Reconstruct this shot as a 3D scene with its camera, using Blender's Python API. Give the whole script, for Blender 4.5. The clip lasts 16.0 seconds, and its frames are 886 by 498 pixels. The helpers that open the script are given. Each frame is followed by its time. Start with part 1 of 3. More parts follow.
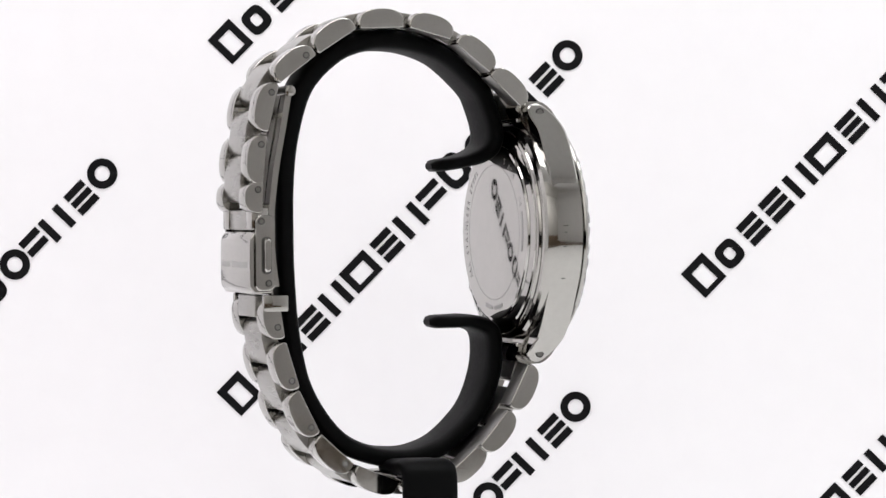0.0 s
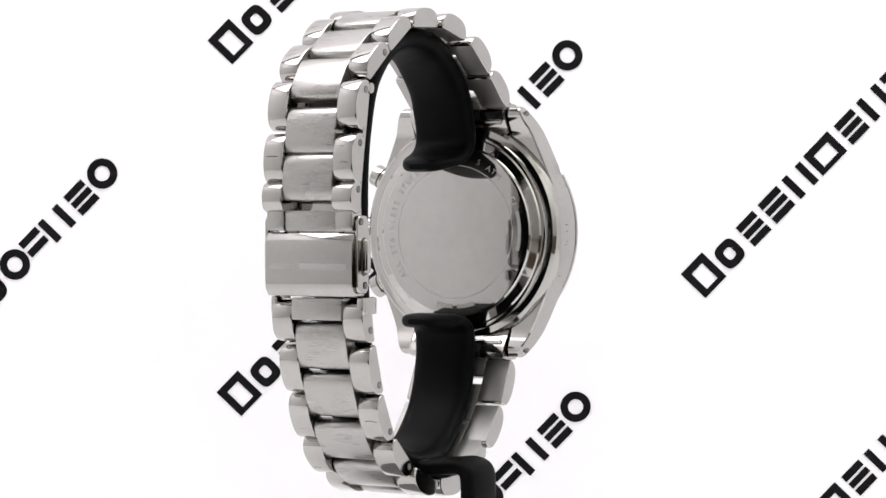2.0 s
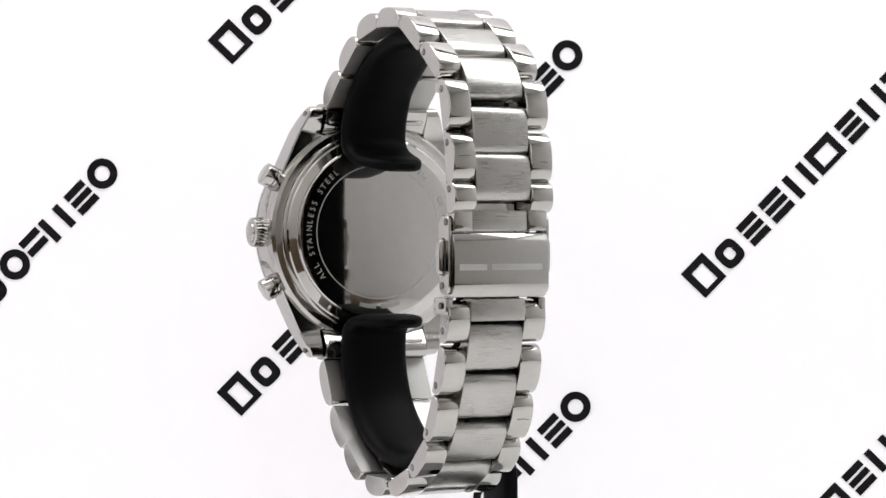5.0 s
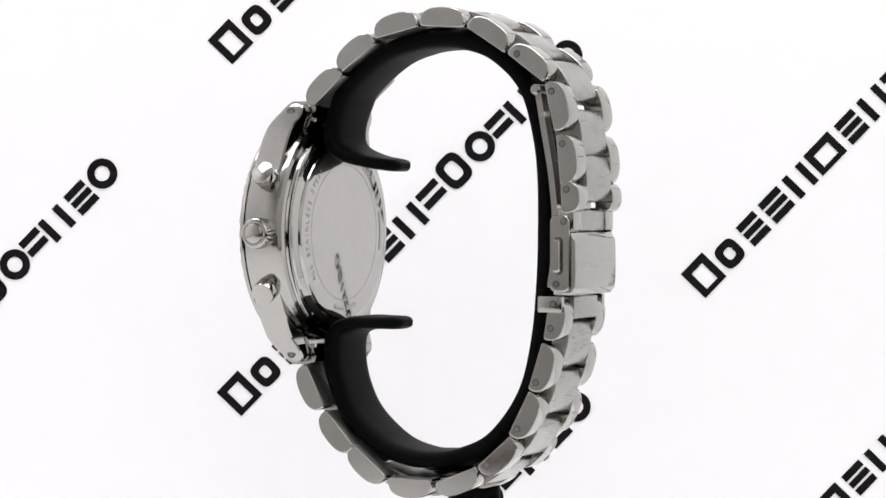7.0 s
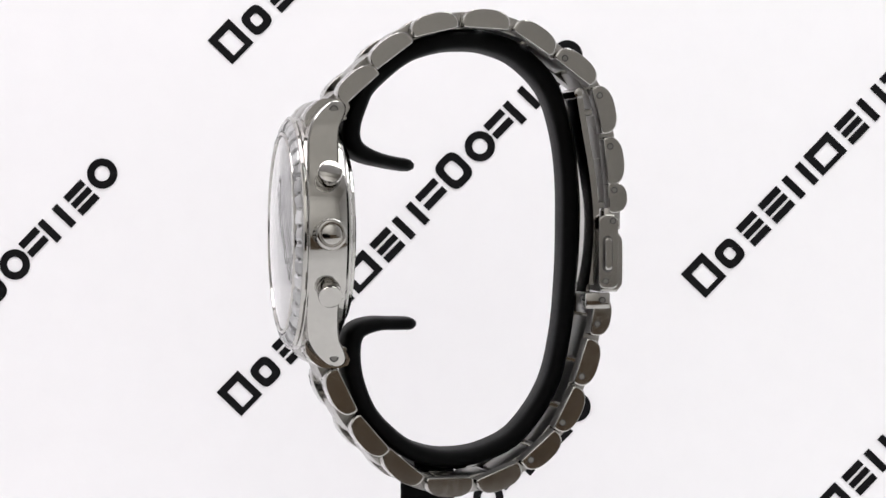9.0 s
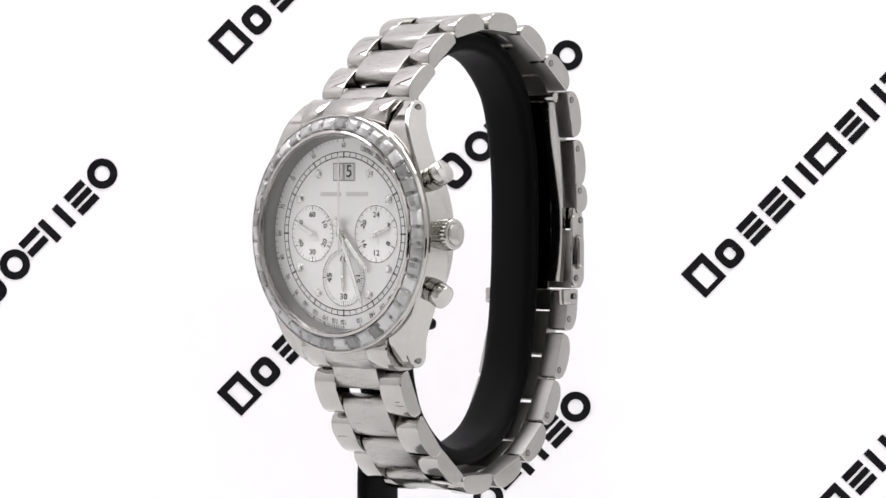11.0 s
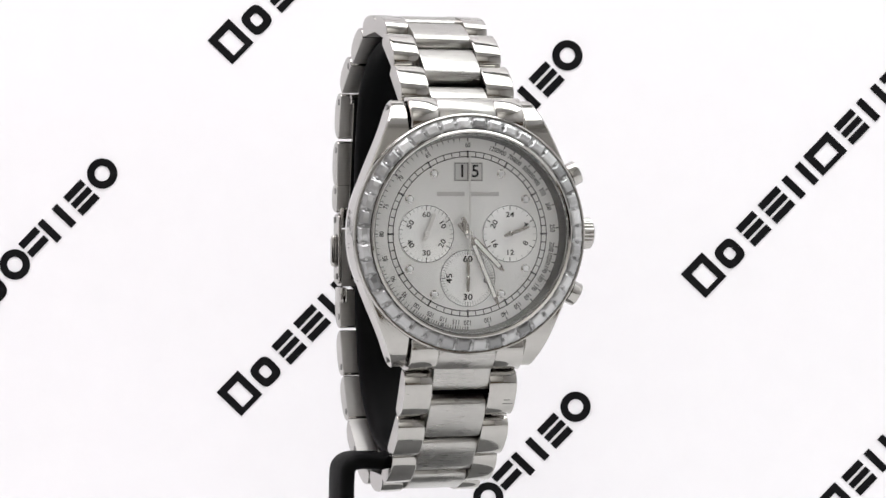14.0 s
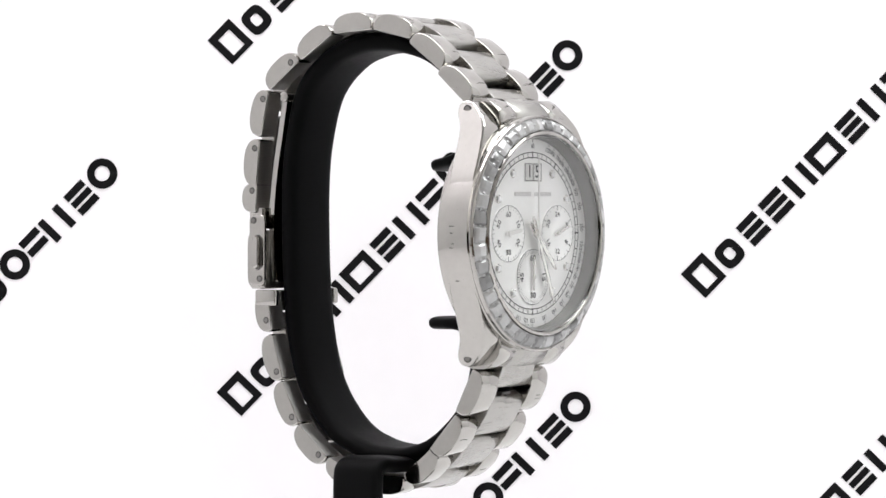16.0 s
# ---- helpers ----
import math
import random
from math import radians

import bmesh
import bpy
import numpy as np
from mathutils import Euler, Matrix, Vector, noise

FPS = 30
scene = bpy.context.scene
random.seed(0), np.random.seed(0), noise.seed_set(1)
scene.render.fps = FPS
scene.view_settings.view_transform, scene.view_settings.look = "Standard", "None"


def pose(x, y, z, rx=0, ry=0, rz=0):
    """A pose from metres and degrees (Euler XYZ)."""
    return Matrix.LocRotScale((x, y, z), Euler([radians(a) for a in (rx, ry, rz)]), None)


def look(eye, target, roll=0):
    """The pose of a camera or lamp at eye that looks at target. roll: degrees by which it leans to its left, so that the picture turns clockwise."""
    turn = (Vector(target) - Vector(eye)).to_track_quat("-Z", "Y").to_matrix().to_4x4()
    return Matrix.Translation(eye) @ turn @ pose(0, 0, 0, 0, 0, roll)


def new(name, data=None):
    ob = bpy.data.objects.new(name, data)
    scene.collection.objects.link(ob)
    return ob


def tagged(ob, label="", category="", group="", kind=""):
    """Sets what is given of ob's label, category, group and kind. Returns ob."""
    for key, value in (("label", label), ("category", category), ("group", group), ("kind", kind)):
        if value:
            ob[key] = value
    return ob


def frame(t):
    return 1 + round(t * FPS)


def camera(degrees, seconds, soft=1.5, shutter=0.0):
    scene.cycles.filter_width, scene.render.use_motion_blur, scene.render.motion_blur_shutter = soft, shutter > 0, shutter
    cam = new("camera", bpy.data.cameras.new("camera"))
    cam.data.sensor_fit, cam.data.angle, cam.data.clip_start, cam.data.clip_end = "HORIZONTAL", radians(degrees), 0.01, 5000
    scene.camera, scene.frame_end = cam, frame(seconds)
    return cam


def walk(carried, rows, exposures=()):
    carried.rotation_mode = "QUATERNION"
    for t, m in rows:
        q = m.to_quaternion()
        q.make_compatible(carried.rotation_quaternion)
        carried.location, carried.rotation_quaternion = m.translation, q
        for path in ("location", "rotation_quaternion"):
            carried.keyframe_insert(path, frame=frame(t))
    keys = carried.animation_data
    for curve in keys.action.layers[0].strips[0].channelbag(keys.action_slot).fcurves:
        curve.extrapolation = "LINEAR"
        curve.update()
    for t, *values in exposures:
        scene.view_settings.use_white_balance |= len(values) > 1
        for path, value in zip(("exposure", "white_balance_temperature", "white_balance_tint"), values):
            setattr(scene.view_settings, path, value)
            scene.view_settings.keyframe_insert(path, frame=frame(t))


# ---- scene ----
# Watch on a turning display stand before a printed backdrop, all lengths below in millimetres unless noted.
MM = 0.001
cam = camera(18.56, 16.0, soft=1.5)
EYE = pose(0, -0.5, 0.00504, 90 - 0.923, 0, -0.448)
walk(cam, [(0.0, EYE), (16.0, EYE)], exposures=[(0.0, -0.09), (1.5, 0.02), (2.4, 0.05), (3.5, -0.1), (5.0, 0.0), (6.5, 0.0), (7.0, -0.04), (8.7, -0.15), (10.0, 0.0), (11.5, 0.05), (12.5, -0.09), (13.2, -0.12), (14.0, -0.05), (15.0, 0.05), (16.0, 0.06)])

# even turn of the stand, degrees about the vertical
START, SPEED = 112.22, 18.932
TURN = [(t, START + SPEED * t) for t in (0, 2, 4, 6, 8, 10, 12, 14, 16)]

# ---------------------------------------------------------------- light
world = bpy.data.worlds.new("studio")
scene.world = world
world.use_nodes = True
world.node_tree.nodes["Background"].inputs[0].default_value = (0.95, 0.97, 1.0, 1)
world.node_tree.nodes["Background"].inputs[1].default_value = 0.08


def area_lamp(name, eye, target, sx, sy, watts, colour=(1, 0.98, 0.95)):
    data = bpy.data.lights.new(name, "AREA")
    data.shape, data.size, data.size_y, data.energy, data.color = "RECTANGLE", sx, sy, watts, colour
    ob = new(name, data)
    ob.matrix_world = look(eye, target)
    return ob


# unseen overhead light, split in two and tinted to colour the sheet's sides
for lamp_x, lamp_colour in ((-0.2, (1.0, 0.962, 1.0)), (0.2, (0.965, 1.0, 0.995))):
    area_lamp("softbox_top", (lamp_x, -0.03, 0.405), (lamp_x, -0.01, 0), 0.40, 0.22, 1.65, lamp_colour)
# added fill lamp on the unseen south wall, which the steel mirrors as grey
area_lamp("wall_fill", (0, -0.95, 1.1), (0, -1.9, 0.62), 0.9, 0.5, 29.5, (1, 0.98, 0.96))


# ---------------------------------------------------------------- materials
def material(name, colour, rough=0.5, metal=0.0, grain=0.0, scale=400.0, bump=0.0, stretch=(1, 1, 1), spread=0.0, **extra):
    """Principled surface with a two-scale variation of colour and roughness and a fine relief."""
    m = bpy.data.materials.new(name)
    m.use_nodes = True
    n, l = m.node_tree.nodes, m.node_tree.links
    b = n["Principled BSDF"]
    b.inputs["Base Color"].default_value = (*colour, 1)
    b.inputs["Roughness"].default_value = rough
    b.inputs["Metallic"].default_value = metal
    for key, value in extra.items():
        b.inputs[key.replace("_", " ")].default_value = value
    if grain or bump or spread:
        co = n.new("ShaderNodeTexCoord")
        mp = n.new("ShaderNodeMapping")
        mp.inputs["Scale"].default_value = stretch
        l.new(co.outputs["Object"], mp.inputs["Vector"])
        fine, wide = n.new("ShaderNodeTexNoise"), n.new("ShaderNodeTexNoise")
        fine.inputs["Scale"].default_value, fine.inputs["Detail"].default_value = scale, 6
        wide.inputs["Scale"].default_value, wide.inputs["Detail"].default_value = scale * 0.09, 3
        l.new(mp.outputs[0], fine.inputs["Vector"])
        l.new(co.outputs["Object"], wide.inputs["Vector"])
        mix = n.new("ShaderNodeMath")
        mix.operation = "ADD"
        l.new(fine.outputs["Fac"], mix.inputs[0])
        l.new(wide.outputs["Fac"], mix.inputs[1])
        ramp = n.new("ShaderNodeMapRange")
        ramp.inputs["From Min"].default_value, ramp.inputs["From Max"].default_value = 0.6, 1.4
        ramp.inputs["To Min"].default_value, ramp.inputs["To Max"].default_value = 1 - grain, 1 + grain
        l.new(mix.outputs[0], ramp.inputs["Value"])
        tint = n.new("ShaderNodeVectorMath")
        tint.operation = "SCALE"
        tint.inputs[0].default_value = colour
        l.new(ramp.outputs[0], tint.inputs["Scale"])
        l.new(tint.outputs[0], b.inputs["Base Color"])
        rr = n.new("ShaderNodeMapRange")
        rr.inputs["From Min"].default_value, rr.inputs["From Max"].default_value = 0.6, 1.4
        rr.inputs["To Min"].default_value, rr.inputs["To Max"].default_value = max(rough - spread, 0.02), rough + spread
        l.new(mix.outputs[0], rr.inputs["Value"])
        l.new(rr.outputs[0], b.inputs["Roughness"])
        if bump:
            bp = n.new("ShaderNodeBump")
            bp.inputs["Strength"].default_value, bp.inputs["Distance"].default_value = bump, 0.0001
            l.new(fine.outputs["Fac"], bp.inputs["Height"])
            l.new(bp.outputs[0], b.inputs["Normal"])
    return m


STEEL = (0.405, 0.392, 0.372)
polished = material("polished_steel", STEEL, 0.085, 1, grain=0.05, scale=900, bump=0.02, spread=0.035)
mirror = material("mirror_steel", (0.46, 0.447, 0.428), 0.045, 1, grain=0.05, scale=500, bump=0.006, spread=0.02)
brushed = material("brushed_steel", (0.37, 0.36, 0.342), 0.28, 1, grain=0.09, scale=1800, bump=0.05, stretch=(0.15, 4, 4), spread=0.02)
satin = material("satin_steel", (0.45, 0.44, 0.42), 0.2, 1, grain=0.05, scale=1400, bump=0.05, stretch=(0.4, 5, 5), spread=0.04)
matt = material("matt_steel", (0.36, 0.35, 0.335), 0.42, 1, grain=0.08, scale=1500, bump=0.05, stretch=(0.3, 4, 4), spread=0.05)
pin_steel = material("pin_steel", (0.22, 0.215, 0.205), 0.38, 1, grain=0.08, scale=1500, spread=0.05)
# dark colour painting the shade inside pin holes, lug holes and button gaps
hole_shade = material("painted_recess_shade", (0.10, 0.098, 0.095), 0.4, 0.8, grain=0.1)
rubber = material("black_plastic", (0.002, 0.002, 0.0022), 0.5, 0, grain=0.15, scale=1200, bump=0.05, spread=0.06, Specular_IOR_Level=0.05)
dial_mat = material("silver_dial", (0.80, 0.795, 0.78), 0.42, 0.42, grain=0.02, scale=1200, bump=0.02, spread=0.03)
sub_mat = material("silver_subdial", (0.86, 0.855, 0.84), 0.4, 0.45, grain=0.02, scale=1200, spread=0.03)
ink = material("grey_print", (0.008, 0.008, 0.008), 0.55)
film_ink = material("faded_print", (0.09, 0.09, 0.085), 0.4)
brand_ink = material("silver_print", (0.58, 0.57, 0.56), 0.35, 0.8)
engraved = material("engraving", (0.41, 0.403, 0.39), 0.45, 0.95)
hand_steel = material("hand_steel", (0.6, 0.585, 0.56), 0.16, 1, grain=0.03, spread=0.03)
pale_hand = material("pale_hand_steel", (0.72, 0.71, 0.69), 0.42, 0.9, grain=0.03, spread=0.03)
# dark reflection at the crystal's edge is put into this steel's colour
flange = material("darkened_steel", (0.13, 0.127, 0.122), 0.35, 0.5, grain=0.05, scale=900, spread=0.03)
lume = material("hand_inlay", (0.82, 0.82, 0.78), 0.5)
stone = material("clear_stone", (0.6, 0.595, 0.59), 0.16, 0.35, grain=0.3, scale=2600, bump=0.3, spread=0.08, IOR=1.6)
_n, _l = stone.node_tree.nodes, stone.node_tree.links
_info, _range = _n.new("ShaderNodeObjectInfo"), _n.new("ShaderNodeMapRange")
_range.inputs["To Min"].default_value, _range.inputs["To Max"].default_value = 0.16, 0.55
_l.new(_info.outputs["Random"], _range.inputs["Value"])
_l.new(_range.outputs[0], _n["Principled BSDF"].inputs["Base Color"])
bright_stone = material("bright_stone", (0.82, 0.82, 0.82), 0.08, 0, grain=0.15, scale=3000, IOR=1.8)
foil = material("stone_foil", (0.3, 0.3, 0.3), 0.3, 1, grain=0.35, scale=2200, bump=0.3, spread=0.1)
glass = material("crystal_glass", (1, 1, 1), 0.0, 0, Transmission_Weight=1.0, IOR=1.35)
paper = material("white_paper", (0.885, 0.868, 0.888), 0.75, 0, grain=0.012, scale=160, bump=0.03, spread=0.03)
print_ink = material("black_print", (0.005, 0.0048, 0.0056), 0.8, 0, grain=0.2, scale=900, spread=0.05, Specular_IOR_Level=0.12)
# for the unseen white bounce panels and the board
tent = material("white_cloth", (0.76, 0.76, 0.76), 0.9, 0, grain=0.02, scale=300, bump=0.1)
plate_grey = material("grey_plastic", (0.16, 0.16, 0.16), 0.5, 0, grain=0.05, scale=300, bump=0.05)
room_wall = material("room_paint", (0.6, 0.6, 0.59), 0.85, 0, grain=0.03, scale=30)
wood = material("dark_wood", (0.10, 0.07, 0.045), 0.85, 0, grain=0.25, scale=40, bump=0.1, stretch=(8, 1, 1), spread=0.1, Specular_IOR_Level=0.1)
window_white = material("date_disc", (0.60, 0.595, 0.58), 0.3, 0, grain=0.02)


# ---------------------------------------------------------------- mesh helpers
def part(name, bm, mat, parent, label="", smooth=35.0, under=None):
    """Links a bmesh as one mesh object under a thing or part; smooth: the angle up to which faces are shaded smooth;
    under: the degrees of a link's run, whose flat inner side is left unpolished."""
    bmesh.ops.recalc_face_normals(bm, faces=bm.faces)
    for f in bm.faces:
        f.smooth = smooth > 0
        if under is not None and f.normal.y * math.sin(radians(under)) - f.normal.z * math.cos(radians(under)) > 0.8:
            f.material_index = 1
    for e in bm.edges:
        if len(e.link_faces) != 2 or e.calc_face_angle(0) > radians(smooth) or max(len(f.verts) for f in e.link_faces) > 6:
            e.smooth = False
    me = bpy.data.meshes.new(name)
    bm.to_mesh(me)
    bm.free()
    me.materials.append(mat)
    if under is not None:
        me.materials.append(matt)
    ob = new(name, me)
    ob.parent = parent
    if label:
        tagged(ob, label)
    return ob


def rings(bm, sections, close=True, caps=True):
    """Skins a list of equal loops of points in millimetres."""
    rows = [[bm.verts.new(Vector(p) * MM) for p in s] for s in sections]
    n = len(rows[0])
    for a, b in zip(rows, rows[1:]):
        for i in range(n if close else n - 1):
            j = (i + 1) % n
            bm.faces.new((a[i], a[j], b[j], b[i]))
    if caps:
        bm.faces.new(rows[0][::-1])
        bm.faces.new(rows[-1])
    return bm


def lathe(profile, n=96, centre=(0, 0)):
    """Turns (radius, y) points about the y axis through centre (x, z)."""
    bm = bmesh.new()
    rows = []
    for r, y in profile:
        if r < 1e-6:
            rows.append([bm.verts.new(Vector((centre[0], y, centre[1])) * MM)])
        else:
            rows.append([bm.verts.new(Vector((centre[0] + r * math.cos(2 * math.pi * k / n), y,
                                              centre[1] + r * math.sin(2 * math.pi * k / n))) * MM) for k in range(n)])
    for a, b in zip(rows, rows[1:]):
        if len(a) == 1 and len(b) == 1:
            continue
        for i in range(n):
            j = (i + 1) % n
            if len(a) == 1:
                bm.faces.new((a[0], b[j], b[i]))
            elif len(b) == 1:
                bm.faces.new((a[i], a[j], b[0]))
            else:
                bm.faces.new((a[i], a[j], b[j], b[i]))
    return bm


def knob(stations, axis, origin, n=32, flutes=0, depth=0.0):
    """A turned piece along any axis: stations of (distance, radius)."""
    axis = Vector(axis).normalized()
    u = axis.orthogonal().normalized()
    v = axis.cross(u)
    secs = []
    for d, r in stations:
        s = []
        for k in range(n):
            a = 2 * math.pi * k / n
            rr = r - (depth * (0.5 - 0.5 * math.cos(a * flutes)) if flutes and r > 2.7 else 0)
            s.append(Vector(origin) + axis * d + (u * math.cos(a) + v * math.sin(a)) * rr)
        secs.append(s)
    return rings(bmesh.new(), secs)


def slab(outline, x0, x1, bevel=0.25):
    """A (y, z) outline carried from x0 to x1, with eased long edges."""
    cy = sum(p[0] for p in outline) / len(outline)
    cz = sum(p[1] for p in outline) / len(outline)
    k = 1 - bevel * 0.3

    def ring(x, s):
        return [(x, cy + (y - cy) * s, cz + (z - cz) * s) for y, z in outline]
    return rings(bmesh.new(), [ring(x0, k), ring(x0 + bevel * 0.3, 1 - bevel * 0.09), ring(x0 + bevel, 1), ring(x1 - bevel, 1),
                               ring(x1 - bevel * 0.3, 1 - bevel * 0.09), ring(x1, k)])


def box(x0, x1, y0, y1, z0, z1, bevel=0.2):
    bm = bmesh.new()
    bmesh.ops.create_cube(bm, size=1)
    for v in bm.verts:
        v.co = Vector(((x0 + x1) / 2 + v.co.x * (x1 - x0), (y0 + y1) / 2 + v.co.y * (y1 - y0), (z0 + z1) / 2 + v.co.z * (z1 - z0))) * MM
    if bevel:
        bmesh.ops.bevel(bm, geom=bm.edges[:], offset=bevel * MM, segments=2, affect="EDGES", profile=0.6)
    return bm


def rounded(y0, y1, z0, z1, r, n=5):
    """A (y, z) rectangle with round corners."""
    pts = []
    for cy, cz, a0 in ((y1 - r, z1 - r, 0), (y0 + r, z1 - r, 90), (y0 + r, z0 + r, 180), (y1 - r, z0 + r, 270)):
        for k in range(n + 1):
            a = radians(a0 + 90 * k / n)
            pts.append((cy + r * math.cos(a), cz + r * math.sin(a)))
    return pts


def smooth_path(points, steps=8):
    """Catmull-Rom through plane points."""
    pts = [2 * Vector(points[0]) - Vector(points[1])] + [Vector(p) for p in points] + [2 * Vector(points[-1]) - Vector(points[-2])]
    out = []
    for a, b, c, d in zip(pts, pts[1:], pts[2:], pts[3:]):
        for k in range(steps):
            t = k / steps
            out.append(0.5 * ((2 * b) + (c - a) * t + (2 * a - 5 * b + 4 * c - d) * t * t + (3 * b - a - 3 * c + d) * t ** 3))
    return out + [pts[-2]]


# ---------------------------------------------------------------- the setting
BACK = 100.0           # backdrop behind the axis
backdrop = new("backdrop", None)
tagged(backdrop, "white paper backdrop printed with slanting rows of black marks", "backdrop", kind="structure")
part("sheet", box(-420, 420, BACK, BACK + 2, -86, 330, 0), paper, backdrop)

# one printed row: plain shapes, (start, width, height, kind); b box frame, r rounded frame, o ring, v upright bars, l lying bars
ROW = [(0, 54, 61, "b"), (64, 45, 48, "r"), (126, 43, 48, "l"), (182, 48, 48, "l"), (243, 47, 48, "v"), (300, 62, 50, "b"), (376, 44, 48, "l"), (433, 49, 48, "v"), (492, 48, 48, "d"),
       (548, 52, 61, "r"), (610, 54, 54, "o"), (667, 43, 48, "d"), (716, 50, 48, "v"), (782, 44, 48, "l"), (833, 54, 54, "o")]
PX = (500.0 + BACK) / 4797.75      # millimetres for one unit of the print


def print_row(ox, oz, parent):
    bm = bmesh.new()
    c, s = math.cos(radians(46.1)), math.sin(radians(46.1))

    def put(poly):
        if oz + min(u * s + v * c for u, v in poly) * PX < -85.5:
            return
        bm.faces.new([bm.verts.new(Vector((ox + (u * c - v * s) * PX, BACK - 0.15, oz + (u * s + v * c) * PX)) * MM) for u, v in poly])

    def bar(u0, u1, v0, v1):
        put([(u0, v0), (u1, v0), (u1, v1), (u0, v1)])
    for u, w, h, kind in ROW:
        t = 13.5
        if kind in "ro":
            n = 28
            bend = 0.6 if kind == "r" else 1.0
            ru, rv = w / 2, h / 2

            def corner(g, q):
                cg, sg = math.cos(g), math.sin(g)
                return (u + ru + (ru - q) * math.copysign(abs(cg) ** bend, cg), rv + (rv - q) * math.copysign(abs(sg) ** bend, sg))
            for k in range(n):
                a, b = 2 * math.pi * k / n, 2 * math.pi * (k + 1) / n
                put([corner(a, 0), corner(b, 0), corner(b, t), corner(a, t)])
        elif kind == "b":
            bar(u, u + t, 0, h), bar(u + w - t, u + w, 0, h), bar(u + t, u + w - t, h - t, h), bar(u + t, u + w - t, 0, t * 0.7)
        elif kind == "v":
            bar(u, u + t, 0, h), bar(u + w - t, u + w, 0, h)
        elif kind == "l":
            bar(u, u + w, h - t, h), bar(u, u + w, h / 2 - t * 0.45, h / 2 + t * 0.45), bar(u, u + w, 0, t)
        else:
            bar(u, u + w, h - t, h), bar(u, u + w, h / 2 - t * 0.8, h / 2 + t * 0.2)
    return part("printed_row", bm, print_ink, parent, "row of plain black printed marks", 0)


def on_sheet(x, y):
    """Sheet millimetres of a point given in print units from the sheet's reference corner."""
    return (x - 746.5) * PX, 5.04 - (500 + BACK) * math.tan(radians(0.923)) - (y - 441) * PX


for i in range(-3, 3):
    for j in range(-3, 4):
        x, y = 427 + 822 * i + 15 * j, 737 - 209 * i + 622 * j
        gx, gz = on_sheet(x, y)
        if -345 < gx < 130 and -190 < gz < 190:
            print_row(gx, gz, backdrop)

ground = new("ground", None)
tagged(ground, "white table top under the display stand", "table top", kind="structure")
# unseen board; its front edge sets how much white the lower links mirror
part("board", box(-420, 420, -310, BACK - 0.5, -92, -86, 0.5), tent, ground)
# white cloth roof and sides, out of view, added as bounce for the steel
bounce_roof = part("ceiling", box(-424, 424, -330, BACK + 4, 420, 424, 0), tent, None)
tagged(bounce_roof, "unseen white cloth roof added to bounce light", "ceiling", kind="structure")
for nm, x in (("wall_west", -426), ("wall_east", 422)):
    w = part(nm, box(x, x + 4, -640, BACK + 4, -92, 424, 0), tent, None)
    tagged(w, "unseen white cloth side wall added to bounce light", "wall", kind="structure")
desk = part("floor", box(-1500, 1500, -1900, 600, -132, -92, 0), wood, None)
tagged(desk, "dark brown wooden desk top under the set", "desk", kind="structure")
# unseen room closed round the set; its south wall is there to be mirrored
for nm, b in (("wall_south", (-1500, 1500, -1910, -1900, -132, 1500)), ("wall_north", (-1500, 1500, 600, 610, -132, 1500)), ("wall_room_west", (-1510, -1500, -1910, 610, -132, 1500)),
              ("wall_room_east", (1500, 1510, -1910, 610, -132, 1500)), ("ceiling_room", (-1510, 1510, -1910, 610, 1500, 1510))):
    tagged(part(nm, box(*b, 0), room_wall, None), "plain pale grey room wall" if nm[0] == "w" else "plain pale grey room ceiling", nm.split("_")[0], kind="structure")
# unseen black boxes, added to make the dark patch in mirror-bright steel
housing = new("black_flag", None)
tagged(housing, "unseen black boxes added to darken what the steel mirrors", "lens housing")
part("flag_body", box(-265, 40, -640, -520, -91, 12, 8), rubber, housing)
part("flag_side", box(30, 78, -630, -525, -91, -30, 8), rubber, housing)
part("flag_low", box(-210, 75, -520, -410, -91.9, -88, 2), rubber, housing)

# ---------------------------------------------------------------- watch
watch = new("wristwatch", None)
tagged(watch, "polished silver steel chronograph wristwatch with a stone-set bezel", "wristwatch")
CX = 1.25
# the head sits slightly turned on its bracelet
HEAD = Matrix.Translation((CX * MM, -0.023, 0)) @ pose(0, 0, 0, 0, 0, -2.0) @ Matrix.Translation((-CX * MM, 0.023, 0))


def slanted(bm, xc, k):
    for v in bm.verts:
        v.co.y -= k * (v.co.x - xc * MM)
    return bm


# middle case, turned, with lugs
CASE = [(0, -16.3), (18.4, -16.3), (18.9, -16.5), (19.05, -16.9), (19.3, -16.95), (20.2, -17.05), (20.8, -17.5), (21.05, -18.4), (21.15, -20.0), (21.15, -24.1), (20.95, -24.4),
        (17.5, -24.4), (17.5, -22.65), (0, -22.65)]
case = part("case", lathe(CASE, 128, (CX, 0)), polished, watch, "polished round steel case", 30)
part("case_back", lathe([(0, -15.15), (15.6, -15.15), (16.1, -15.22), (16.35, -15.4), (16.45, -15.7), (17.9, -16.05), (18.2, -16.25), (18.2, -16.5), (0, -16.5)], 128, (CX, 0)), mirror, watch,
     "mirror-polished engraved steel case back", 12)
part("case_back_groove", lathe([(12.5, -15.16), (12.5, -15.13), (12.72, -15.13), (12.72, -15.16)], 96, (CX, 0)), engraved, watch)


